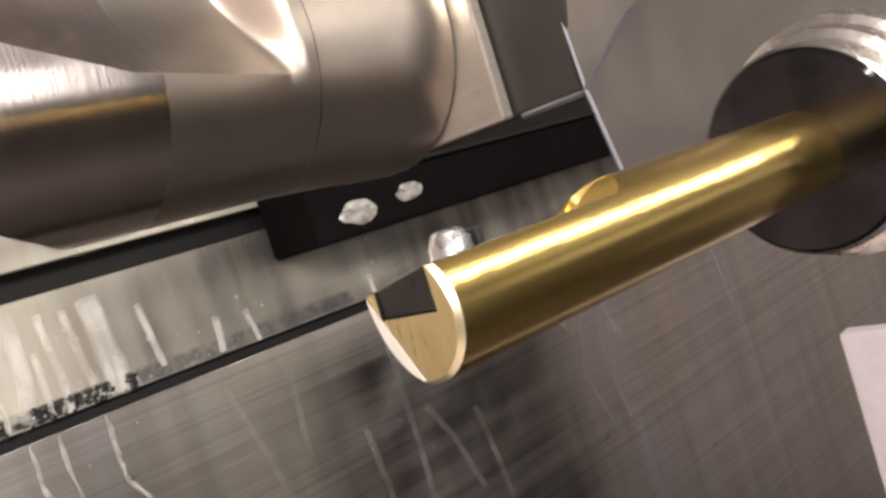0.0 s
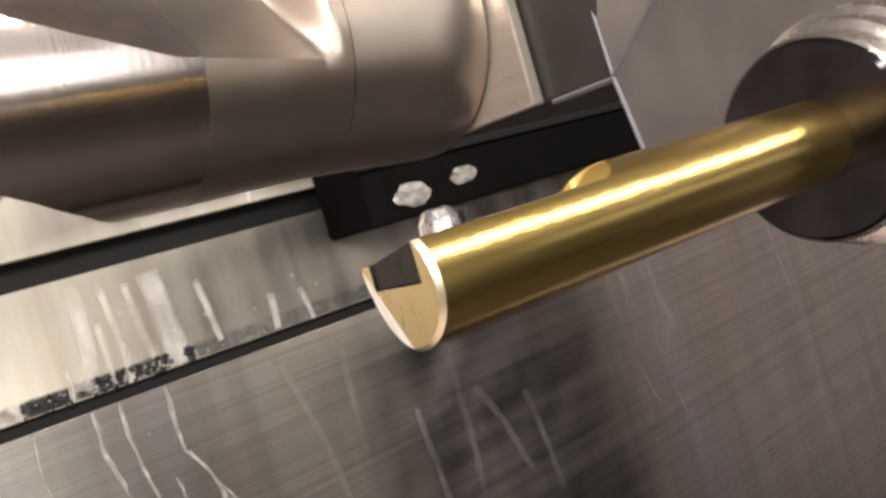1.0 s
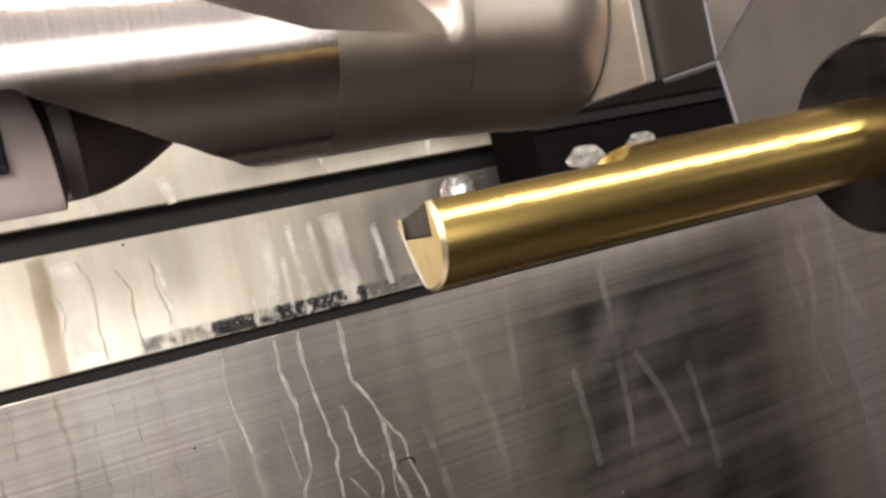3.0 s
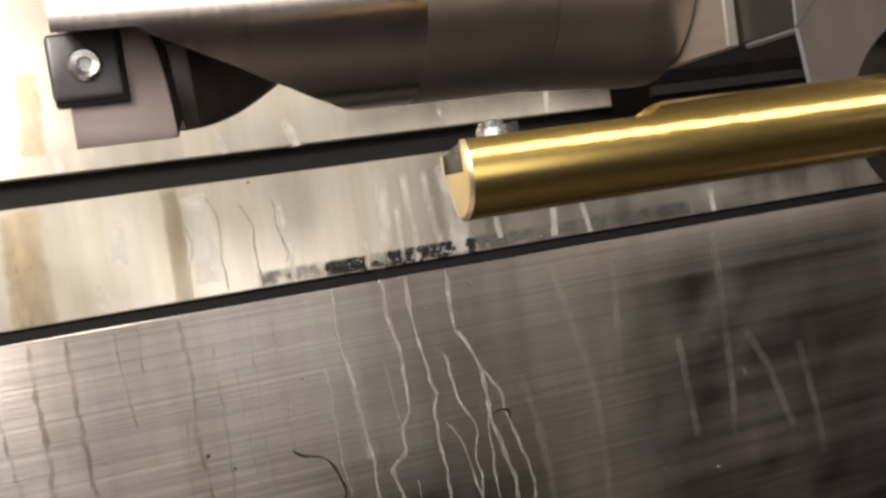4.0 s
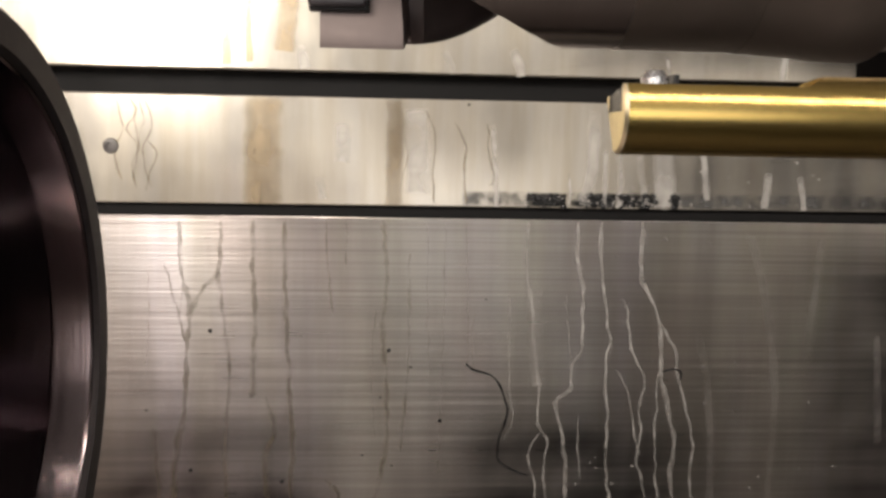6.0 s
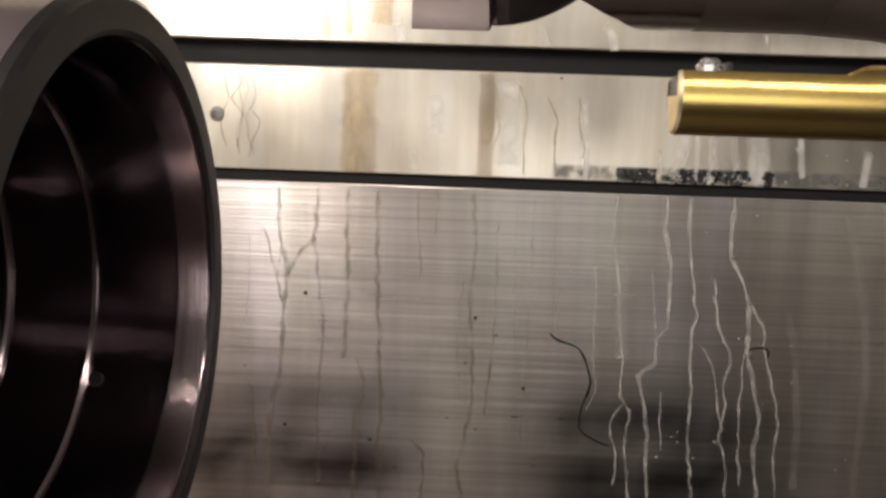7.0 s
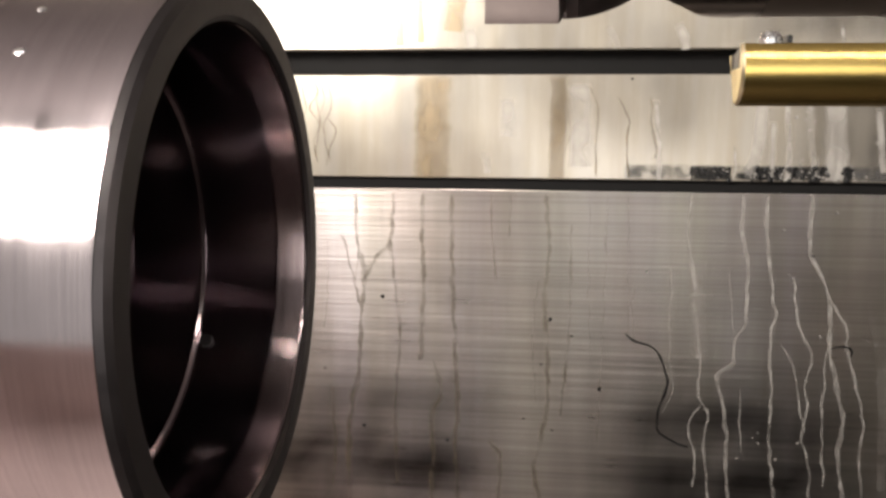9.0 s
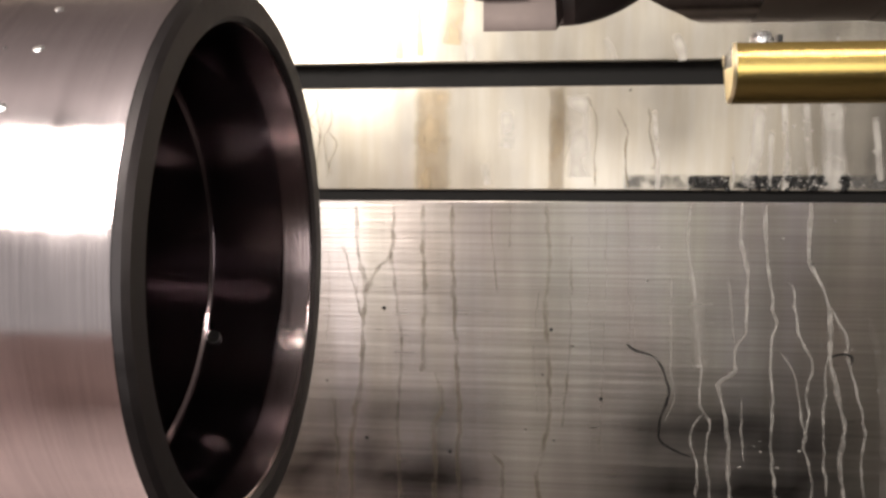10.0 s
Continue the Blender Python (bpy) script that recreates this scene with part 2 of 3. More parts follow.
tagged(panel("wall_upper_cover", 0.0530, 0.75, WALL - 0.004, STRIP, lean=LEAN), "pale oily upper cover sheet of the machine", "wall")
tagged(panel("wall_middle_cover", -0.0537, 0.0328, WALL - 0.006, STRIP, lean=LEAN), "pale oily middle cover strip with tan streaks", "wall")
tagged(panel("wall_lower_cover", -0.70, -0.0639, WALL - 0.6361 * LEAN_LOW, SHEET, lean=LEAN_LOW, bevel=0.0006), "scratched steel lower cover with coolant runs", "wall")
# Unseen dark panel added below the covers to darken the drill's underside.
tagged(panel("wall_base", -0.90, -0.70, WALL - 0.02, DARK_PAINT, thick=0.05), "unseen dark panel below the covers, added to darken reflections", "wall")
tagged(panel("trim_upper_wiper", 0.0304, 0.0554, WALL + 0.016, RUBBER, thick=0.01), "black wiper strip between two covers", "wiper")
tagged(panel("trim_lower_wiper", -0.0660, -0.0515, WALL + 0.0014, RUBBER, thick=0.01), "black wiper strip under the middle cover", "wiper")
# Unseen walls, floors and panels, toned and cut to shape the metal's reflections.
tagged(part("wall_right", box(1.75, 1.77, -0.9, 0.70, -0.9, 0.75, 0.002), ENAMEL), "pale grey enamelled end wall", "wall", kind="structure")
tagged(part("wall_left", box(-0.77, -0.75, -0.9, 0.70, -0.9, 0.75, 0.002), PALE_PANEL), "pale enamelled headstock wall", "wall", kind="structure")
tagged(part("floor", box(-0.09, 1.77, -0.9, 0.70, -0.92, -0.90, 0.002), TRAY), "worn dark steel chip tray floor", "floor", kind="structure")
tagged(part("floor_pale", box(-0.77, -0.09, -0.9, 0.70, -0.92, -0.90, 0.002), PALE_PANEL), "unseen pale floor half, added to brighten the tube", "floor", kind="structure")
tagged(part("wall_front_corner", box(-0.77, -0.42, -0.92, -0.90, -0.9, -0.30, 0.002), PALE_PANEL), "unseen pale panel, added to brighten the tube's underside", "wall", kind="structure")
tagged(part("wall_front_low", box(-0.42, 0.10, -0.92, -0.90, -0.9, -0.30, 0.002), DIM_PANEL), "unseen dark low panel, added to darken reflections", "wall", kind="structure")
tagged(part("wall_front_middle", box(0.10, 0.42, -0.92, -0.90, -0.9, -0.24, 0.002), DIM_PANEL), "unseen dark low panel, added to darken reflections", "wall", kind="structure")
tagged(part("wall_front_post", box(0.42, 0.88, -0.92, -0.90, -0.9, 0.75, 0.002), DIM_PANEL), "unseen tall dark panel, added to darken reflections", "wall", kind="structure")
tagged(part("wall_front_sill", box(0.88, 1.77, -0.92, -0.90, -0.9, -0.09, 0.002), DIM_PANEL), "unseen dark low panel, added to darken reflections", "wall", kind="structure")
tagged(part("wall_front_upper", box(0.88, 1.77, -0.92, -0.90, 0.07, 0.75, 0.002), DIM_PANEL), "unseen dark upper panel, added to leave a lit slit", "wall", kind="structure")
tagged(part("ceiling", box(-0.77, 1.77, -0.9, 0.70, 0.75, 0.77, 0.002), PAINT), "grey enamelled machine roof", "ceiling", kind="structure")


# ---- the gold deburring tool ----
def gold_body():
    """A round bar along x with a slot milled down to the axis from its tip, and a curved run-out at the slot's end."""
    R, half, floor_z, x_end, far_z, near_z = 0.006, 0.0037, 0.0002, 0.100, 0.0027, 0.0041
    xs = [0.0, 0.00025, 0.0005, 0.0021] + [0.0021 + (0.026 - 0.0021) * k / 12 for k in range(1, 13)] + [0.026 + 0.0055 * k / 10 for k in range(1, 11)] + [0.034, 0.05, 0.07, x_end]
    b = bmesh.new()
    rings = []
    n_out = 72
    for x in xs:
        r = R - max(0.0, 0.0005 - x) * 0.9
        t = min(1.0, max(0.0, (x - 0.026) / 0.0055))
        s = t * t * (3 - 2 * t)
        # the slot closes: its floor rises to the top of the bar
        top = near_z + (0.9996 * r - near_z) * s
        low = far_z + (0.9996 * r - far_z) * s
        a0, a1 = math.acos(top / r), math.acos(low / r)
        ring = []
        for k in range(n_out):
            a = a0 + (2 * math.pi - a1 - a0) * k / (n_out - 1)
            y, z = -r * math.sin(a), r * math.cos(a)
            # the tip is relieved towards its far lower side
            back = min(0.0019, max(0.0, (y * 0.87 - z * 0.50) - 0.0032) * 0.34)
            ring.append(b.verts.new((x + back * max(0.0, 1 - x / 0.0022), y, z)))
        g, h = 0.999 * r * math.sin(a0), min(half, 0.98 * r * math.sin(a1))
        fz = floor_z + (top - 0.00005 - floor_z) * s
        for y, z in ((h, low), (h, fz), (0.0, fz), (-g, fz), (-g, top)):
            ring.append(b.verts.new((x, y, z)))
        rings.append(ring)
    n = len(rings[0])
    for a, c in zip(rings, rings[1:]):
        for k in range(n):
            j = (k + 1) % n
            b.faces.new((a[k], c[k], c[j], a[j])).material_index = 1 if k >= n_out - 1 and c[0].co.x < 0.0272 else 2 if c[n_out // 3].co.x < 0.0006 else 0
    b.faces.new(list(reversed(rings[-1])))
    bmesh.ops.recalc_face_normals(b, faces=b.faces[:])
    cut = [i for i, v in enumerate(rings[0]) if v.co.x > 1e-6]
    cut = [cut[0] - 1, *cut, cut[-1] + 1]
    caps = []
    for pick in (cut, [i for i in range(n) if i not in cut[1:-1]]):
        cap = bmesh.new()
        cap.faces.new([cap.verts.new(rings[0][i].co) for i in pick])
        bmesh.ops.triangulate(cap, faces=cap.faces[:])
        bmesh.ops.recalc_face_normals(cap, faces=cap.faces[:])
        if sum(f.normal.x for f in cap.faces) > 0:
            bmesh.ops.reverse_faces(cap, faces=cap.faces[:])
        caps.append(cap)
    return b, caps


tool = thing("deburring_tool", (0, 0, 0), "gold-coated round deburring tool with a slotted tip", "cutting tool")
shank, (facet, cap) = gold_body()
bar = part("shank", shank, GOLD, tool, "polished gold-coated round shank", smooth=30)
bar.data.materials.append(SLOT)
bar.data.materials.append(CHAMFER)
part("end_face", cap, GOLD_FACE, tool, "bright slotted gold end face", smooth=0)
part("relief_facet", facet, LIT_FACET, tool, "pale relief facet with its glare painted in", smooth=0)


def lever_bar():
    """The lever fills the slot; its top slopes up towards the near wall."""
    b = bmesh.new()
    ends = []
    for x in (0.0003, 0.0262):
        ends.append([b.verts.new((x, y, z)) for y, z in ((0.0036, 0.0003), (0.0036, 0.0028), (-0.0041, 0.0042), (-0.0041, 0.0003))])
    b.faces.new(ends[0])
    b.faces.new(list(reversed(ends[1])))
    for k in range(4):
        b.faces.new((ends[0][k], ends[1][k], ends[1][(k + 1) % 4], ends[0][(k + 1) % 4]))
    bmesh.ops.recalc_face_normals(b, faces=b.faces[:])
    bmesh.ops.bevel(b, geom=b.edges[:], offset=0.00012, segments=2, profile=0.5, affect="EDGES")
    return b


part("lever", lever_bar(), LEVER, tool, "dark steel lever filling the slot")


def nose():
    b = bmesh.new()
    rings = []
    for z, r in ((0.0015, 0.0020), (0.0048, 0.0020), (0.0051, 0.0020), (0.0060, 0.0014), (0.0062, 0.0010), (0.0062, 0.0)):
        if r:
            rings.append([b.verts.new((r * math.cos(a) * 1.0, r * math.sin(a), z)) for a in [2 * math.pi * k / 24 for k in range(24)]])
        else:
            rings.append(b.verts.new((0, 0, z)))
    for a, c in zip(rings, rings[1:-1]):
        for k in range(24):
            b.faces.new((a[k], a[(k + 1) % 24], c[(k + 1) % 24], c[k]))
    for k in range(24):
        b.faces.new((rings[-2][k], rings[-2][(k + 1) % 24], rings[-1]))
    return b


pin = part("cutting_nose", nose(), PIN, tool, "silver carbide nose standing out of the slot")
pin.location = (0.0052, -0.0018, 0)
part("nose_arm", box(0.0076, 0.0085, -0.0030, 0.0008, 0.002, 0.0056, 0.0002), BLACK_OXIDE, tool)

# the sleeve that grips it
sleeve = thing("tool_sleeve", (0.076, 0, 0), "dark blued round sleeve gripping the gold tool", "tool holder")
part("collar", spun([(0.004, 0.00603), (0.0, 0.00605), (0.0, 0.0140), (0.0008, 0.0146)]), SLEEVE, sleeve, "dark polished front of the sleeve")
part("barrel", spun([(0.0009, 0.0147), (0.0016, 0.0152), (0.0070, 0.0153), (0.0078, 0.0166), (0.0112, 0.0170), (0.0120, 0.0182), (0.0161, 0.0186)]), RIM, sleeve, "worn bright barrel")

block = thing("holder_block", (0.092, 0, 0), "dull steel tool holder block on the turret", "tool holder")
FOLD = (Vector((0.0438, 0.0208)), Vector((-0.0210, 0.0684)))


def block_body():
    """A block whose front folds back above a slanting line and whose far side leans."""
    b = bmesh.new()
    along = (FOLD[1] - FOLD[0]).normalized()
    up = Vector((-along.y, along.x))
    if up.y < 0:
        up = -up
    outline = [(-0.021, -0.004), (0.0400, -0.004), FOLD[0], (0.0655, 0.16), (-0.021, 0.16), FOLD[1]]

    def front(p):
        return Vector((max(0.0, (Vector(p) - FOLD[0]).dot(up)) * 0.16, p[0], p[1]))

    rim = [front(p) for p in outline]
    near = [b.verts.new(v) for v in rim]
    far = [b.verts.new((0.09, v.y, v.z)) for v in rim]
    b.faces.new((near[0], near[1], near[2], near[5]))
    b.faces.new((near[2], near[3], near[4], near[5]))
    b.faces.new(list(reversed(far)))
    for k in range(6):
        b.faces.new((near[k], far[k], far[(k + 1) % 6], near[(k + 1) % 6]))
    bmesh.ops.recalc_face_normals(b, faces=b.faces[:])
    bmesh.ops.bevel(b, geom=b.edges[:], offset=0.0006, segments=2, profile=0.5, affect="EDGES")
    return b, rim


def edge_strip(p, q, wide):
    """A strip from p to q that paints in the edge's glint."""
    b = bmesh.new()
    way = (q - p).normalized()
    a = way.cross(Vector((1, 0, 0))).normalized() * wide
    c = Vector((-1, 0, 0)) * wide * 0.6
    ends = [[b.verts.new(e + d) for d in (a, c, -a, -c)] for e in (p, q)]
    b.faces.new(ends[0])
    b.faces.new(list(reversed(ends[1])))
    for k in range(4):
        b.faces.new((ends[0][k], ends[0][(k + 1) % 4], ends[1][(k + 1) % 4], ends[1][k]))
    bmesh.ops.recalc_face_normals(b, faces=b.faces[:])
    return b


body, rim = block_body()
part("body", body, TURRET, block)
# Pale strips stand in for light caught along the block's edges.
for p, q, wide in ((rim[1], rim[2], 0.0006), (rim[2], rim[3], 0.0005), (rim[2], rim[2].lerp(rim[5], 0.22), 0.0006)):
    part("chamfer", edge_strip(p, q, wide), EDGE, block, "pale strip painting the edge's glint", smooth=0)
bolt = part("bolt_head", spun([(0.0003, 0.0), (0.0003, 0.0030), (-0.0014, 0.0032), (-0.0018, 0.0036), (-0.0018, 0.0056), (-0.0012, 0.0064), (0.001, 0.0066)], 48), RIM, block, "bright round bolt head")
bolt.location = (0.0016, 0.0085, 0.0320)

# ---- the indexable drill ----
DR = 0.0230


def lerp(x, table):
    for (a, va), (c, vc) in zip(table, table[1:]):
        if x <= c:
            return va + (vc - va) * max(0.0, (x - a) / (c - a))
    return table[-1][1]


def ramp(x, a, b):
    t = min(1.0, max(0.0, (x - a) / (b - a)))
    return t * t * (3 - 2 * t)


UPPER = [(-0.049, 19), (-0.036, 19), (-0.0205, 40), (-0.0105, 56), (-0.003, 71), (0.006, 97), (0.014, 112), (0.036, 132)]
LOWER = [(-0.049, 98), (-0.029, 98), (-0.0055, 150), (0.014, 176), (0.036, 190)]


LOWER_B = [(-0.049, -50), (-0.0024, -2.5), (0.011, 9.5), (0.037, 18)]


SEAT = 0.0060


def drill_ring(x):
    """The body's section at x, as degrees below its front and radii, with points on both flutes' edges."""
    u, w = lerp(x, UPPER), lerp(x, LOWER)
    w2 = lerp(x, LOWER_B) + 360
    u2 = w2 - 88
    out = []
    tip = 1.0 if x < -0.0349 else 0.0
    for lo, hi, n, flute in ((u, w, 64, 1), (w, u2, 40, 0), (u2, w2, 64, 2), (w2, u + 360, 24, 0)):
        c, h = (lo + hi) / 2, (hi - lo) / 2
        for k in range(n):
            a = lo + (hi - lo) * k / n
            d, r, shift = a - c, DR, 0.0
            chord = DR * math.cos(radians(h)) / math.cos(radians(d))
            if flute == 1:
                r = DR - (DR - chord) * (1 - ramp(x, 0.026, 0.040))
                flat = min(0.0257, SEAT / max(0.05, math.cos(radians(a)))) if a < 88 else 0.0257
                gullet = (1 - tip) * (1 - ramp(x, -0.016, -0.004))
                r -= 0.0115 * gullet * ramp(d, -h, -h + 9) * (1 - ramp(d, h - 25, h))
                flat -= 0.0056 * max(0.0, min(1.0, (a - 76.5) / 21.5))
                r += (flat - r) * tip * (1 if k else 0)
                shift = 0.0055 * (d + h) / (2 * h) * math.exp(-((x + 0.0345) / 0.006) ** 2)
            elif flute == 2:
                r = DR - (DR - chord + 0.002 * math.cos(radians(90 * d / h))) * (1 - ramp(x + 0.004 * (h - d) / h / 2, 0.035, 0.0405))
            elif lo == w:
                r -= 0.0029 * tip * max(0.0, 1 - (a - w) / 40)
            out.append((a, r, shift))
    return out


def drill_body(x0, x1, nx, end=False):
    b = bmesh.new()
    rings = []
    for i in range(nx + 1):
        x = x0 + (x1 - x0) * i / nx
        rings.append([b.verts.new((x + shift, -r * math.cos(radians(a)), -r * math.sin(radians(a)))) for a, r, shift in drill_ring(x)])
    na = len(rings[0])
    for i, (a, c) in enumerate(zip(rings, rings[1:])):
        x = x0 + (x1 - x0) * i / nx
        for k in range(na):
            j = (k + 1) % na
            f = b.faces.new((a[k], a[j], c[j], c[k]))
            # the insert's seat is milled; the gullet's colour has its shade painted in
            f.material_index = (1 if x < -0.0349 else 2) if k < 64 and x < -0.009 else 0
    if end:
        b.faces.new(rings[0])
    bmesh.ops.recalc_face_normals(b, faces=b.faces[:])
    return b


drill = thing("indexable_drill", (0.0068, 0.0973, 0.0466), "large steel indexable drill with a screwed insert", "cutting tool")
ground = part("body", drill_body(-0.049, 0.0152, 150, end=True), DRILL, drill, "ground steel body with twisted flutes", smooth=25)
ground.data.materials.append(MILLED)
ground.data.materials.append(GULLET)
part("neck", drill_body(0.0152, 0.042, 60), DRILL_SATIN, drill, "satin steel neck where the flutes run out", smooth=45)
part("collar", spun([(0.0421, 0.0231), (0.0592, 0.0241), (0.0600, 0.0244), (0.0690, 0.0248), (0.0712, 0.0247), (0.0720, 0.0241)]), DRILL_SATIN, drill, smooth=30)

# the insert on its seat
seat = Matrix((Vector((1, 0, 0)), Vector((0, -1, 0)), Vector((0, 0, -1)))).transposed().to_4x4()
seat.translation = Vector((-0.0452, -SEAT, -0.0108))
pocket = part("insert_pocket", box(-0.0060, 0.0067, -0.001, 0.0018, -0.0062, 0.0068, 0.0006), BLACK_OXIDE, drill, "dark milled insert pocket")
pocket.matrix_local = seat
ins = part("insert", box(-0.0062, 0.0061, 0.0005, 0.0034, -0.0060, 0.0060, 0.0012, 3), INSERT, drill, "black coated square cutting insert")
ins.matrix_local = seat
head_bm = spun([(0.0006, 0.0), (0.0006, 0.0011), (0.0016, 0.0013), (0.0018, 0.0024), (0.0012, 0.0029), (0.0, 0.0030)], 40)
sc = part("insert_screw", head_bm, SCREW, ins, "bright socket-head insert screw")
sc.matrix_local = pose(0, 0.0032, 0, 0, 0, 90)

drill.scale = (1.15, 1.15, 1.15)

# its holder
holder = thing("drill_holder", (0.0900, 0.0600, 0.0208), "bright steel square drill holder on the turret", "tool holder")
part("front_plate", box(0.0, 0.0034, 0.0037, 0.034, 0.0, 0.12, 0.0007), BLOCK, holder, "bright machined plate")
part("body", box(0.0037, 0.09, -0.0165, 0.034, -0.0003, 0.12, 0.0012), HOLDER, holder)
part("lower_edge", edge_strip(Vector((0.0037, -0.0155, -0.0003)), Vector((0.0037, 0.0020, -0.0003)), 0.0006), EDGE, holder, "pale strip painting the edge's glint", smooth=0)

housing = thing("carriage_housing", (0.352, 0.58, 0.0), "black grimy carriage housing in front of the covers", "housing")
part("shell", box(0.0, 0.85, -0.06, 0.012, 0.004, 0.55, 0.004), DARK_PAINT, housing)
part("ledge", box(-0.004, 0.85, -0.066, -0.0605, 0.050, 0.058, 0.001), RUBBER, housing)
tagged(part("wall_guard", box(0.70, 0.72, 0.22, 0.31, -0.895, -0.205, 0.003), GUARD), "grey enamelled splash guard", "wall", kind="structure")

# ---- the turned tube ----
tube = thing("steel_tube", (-0.072, -0.0426, -0.0295), "bright turned steel tube with a dark stepped bore", "workpiece")
part("outside", spun([(-0.0015, 0.0386), (-0.2278, 0.0386)], 192), PIPE, tube)
part("end_face", spun([(-0.0014, 0.0386), (-0.0006, 0.0382), (0.0, 0.0374), (0.0, 0.0340), (-0.0006, 0.0333)], 192), PIPE_SHADED_END, tube, "faced end of the tube, darkened for shade")
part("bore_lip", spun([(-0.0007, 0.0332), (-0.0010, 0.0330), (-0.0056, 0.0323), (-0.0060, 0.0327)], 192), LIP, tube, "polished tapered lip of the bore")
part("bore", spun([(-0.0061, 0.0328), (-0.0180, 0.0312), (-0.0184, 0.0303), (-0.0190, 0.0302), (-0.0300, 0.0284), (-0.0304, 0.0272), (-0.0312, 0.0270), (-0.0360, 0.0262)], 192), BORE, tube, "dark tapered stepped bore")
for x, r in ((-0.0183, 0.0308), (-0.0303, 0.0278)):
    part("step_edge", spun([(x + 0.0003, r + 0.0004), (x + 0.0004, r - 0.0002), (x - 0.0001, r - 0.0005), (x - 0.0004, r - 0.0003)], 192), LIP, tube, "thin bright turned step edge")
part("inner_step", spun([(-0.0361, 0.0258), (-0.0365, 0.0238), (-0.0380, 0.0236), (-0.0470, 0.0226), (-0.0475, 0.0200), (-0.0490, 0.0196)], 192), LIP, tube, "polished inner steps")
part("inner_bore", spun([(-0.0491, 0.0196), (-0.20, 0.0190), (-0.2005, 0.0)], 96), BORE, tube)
hole = part("cross_hole", spun([(0.0, 0.0), (0.0, 0.0011), (-0.0006, 0.0011), (-0.0006, 0.0)], 24), BLACK_OXIDE, tube, "small dark drilled hole")
hole.matrix_local = pose(-0.0165, 0, 0) @ pose(0, 0, 0, -32.5) @ pose(0, 0.0312, 0) @ pose(0, 0, 0, 0, 0, 90)
chuck = thing("chuck", (-0.30, -0.0426, -0.0295), "dark steel lathe chuck gripping the tube", "chuck")
part("chuck_body", spun([(0.0, 0.039), (0.0, 0.105), (-0.004, 0.109), (-0.25, 0.109)], 96), TURRET, chuck)


# ---- coolant, oil and chips on the covers ----
def sweep(points, width, tall, wander, seed, uneven=0.55):
    """A flat domed bead that runs over the covers along (x, z) pairs in millimetres, wandering a little."""
    rnd = random.Random(seed)
    pts = [Vector((x / 1000, z / 1000)) for x, z in points]
    dense = []
    for i in range(len(pts) - 1):
        p0, p1, p2, p3 = pts[max(i - 1, 0)], pts[i], pts[i + 1], pts[min(i + 2, len(pts) - 1)]
        steps = max(3, int((p2 - p1).length / 0.0022))
        for k in range(steps):
            t = k / steps
            dense.append(0.5 * ((2 * p1) + (p2 - p0) * t + (2 * p0 - 5 * p1 + 4 * p2 - p3) * t * t + (3 * p1 - p0 - 3 * p2 + p3) * t ** 3))
    dense.append(pts[-1])
    b = bmesh.new()
    film = b.verts.layers.float.new("film")
    rows = []
    off, wide = rnd.random() * 50, rnd.random() * 50
    for i, p in enumerate(dense):
        q = dense[min(i + 1, len(dense) - 1)] - dense[max(i - 1, 0)]
        side = Vector((q.y, -q.x)).normalized() if q.length > 0 else Vector((1, 0))
        p = p + side * wander / 1000 * (noise.noise(Vector((off, p.y * 90, 0))) + 0.35 * noise.noise(Vector((off, p.y * 330, 4))))
        w = width / 2000 * (1.3 - uneven + uneven * noise.noise(Vector((wide, p.y * 120, 1))))
        if uneven > 0.3:
            w *= min(1.0, 0.35 + i / 5) * (1 if i < len(dense) - 2 else 0.6)
        row = []
        for u, h in ((-1, 0), (-0.7, 0.75), (-0.3, 1), (0.3, 1), (0.7, 0.75), (1, 0)):
            c = p + side * w * u
            v = b.verts.new((c.x, face_of(c.y) - 0.0001 - tall / 1000 * h, c.y))
            v[film] = h * min(1.0, 0.35 + i * 0.2)
            row.append(v)
        rows.append(row)
    for a, c in zip(rows, rows[1:]):
        for k in range(5):
            b.faces.new((a[k], a[k + 1], c[k + 1], c[k]))
    bmesh.ops.recalc_face_normals(b, faces=b.faces[:])
    if sum(f.normal.y for f in b.faces) > 0:
        bmesh.ops.reverse_faces(b, faces=b.faces[:])
    return b


RUNS = {
    "COOLANT": ("coolant_run", COOLANT, "thin pale dried coolant run on the cover", "coolant run", 0.22, 1.8),
    "FAINT": ("faint_coolant_run", FAINT, "broad faint dried coolant run on the cover", "coolant run", 0.05, 1.8),
    "OIL": ("oil_run", OIL, "thin brown oil run on the cover", "oil run", 0.15, 1.6),
    "TAN": ("oil_streak", TAN, "broad tan oil streak on the cover", "oil streak", 0.02, 1.0),
    "PALE": ("coolant_film", PALE, "broad pale coolant film on the cover", "coolant film", 0.02, 1.0),
    "TRACE": ("oil_trace", TRACE, "thin faint tan oil trace on the cover", "oil trace", 0.11, 1.6),
    "SLUDGE": ("sludge_crust", SLUDGE, "wet black sludge crust above the wiper", "sludge", 0.010, 0.6),
    "SMEAR": ("sludge_film", SMEAR, "thin grey sludge film on the cover", "sludge film", 0.006, 1.0),
}


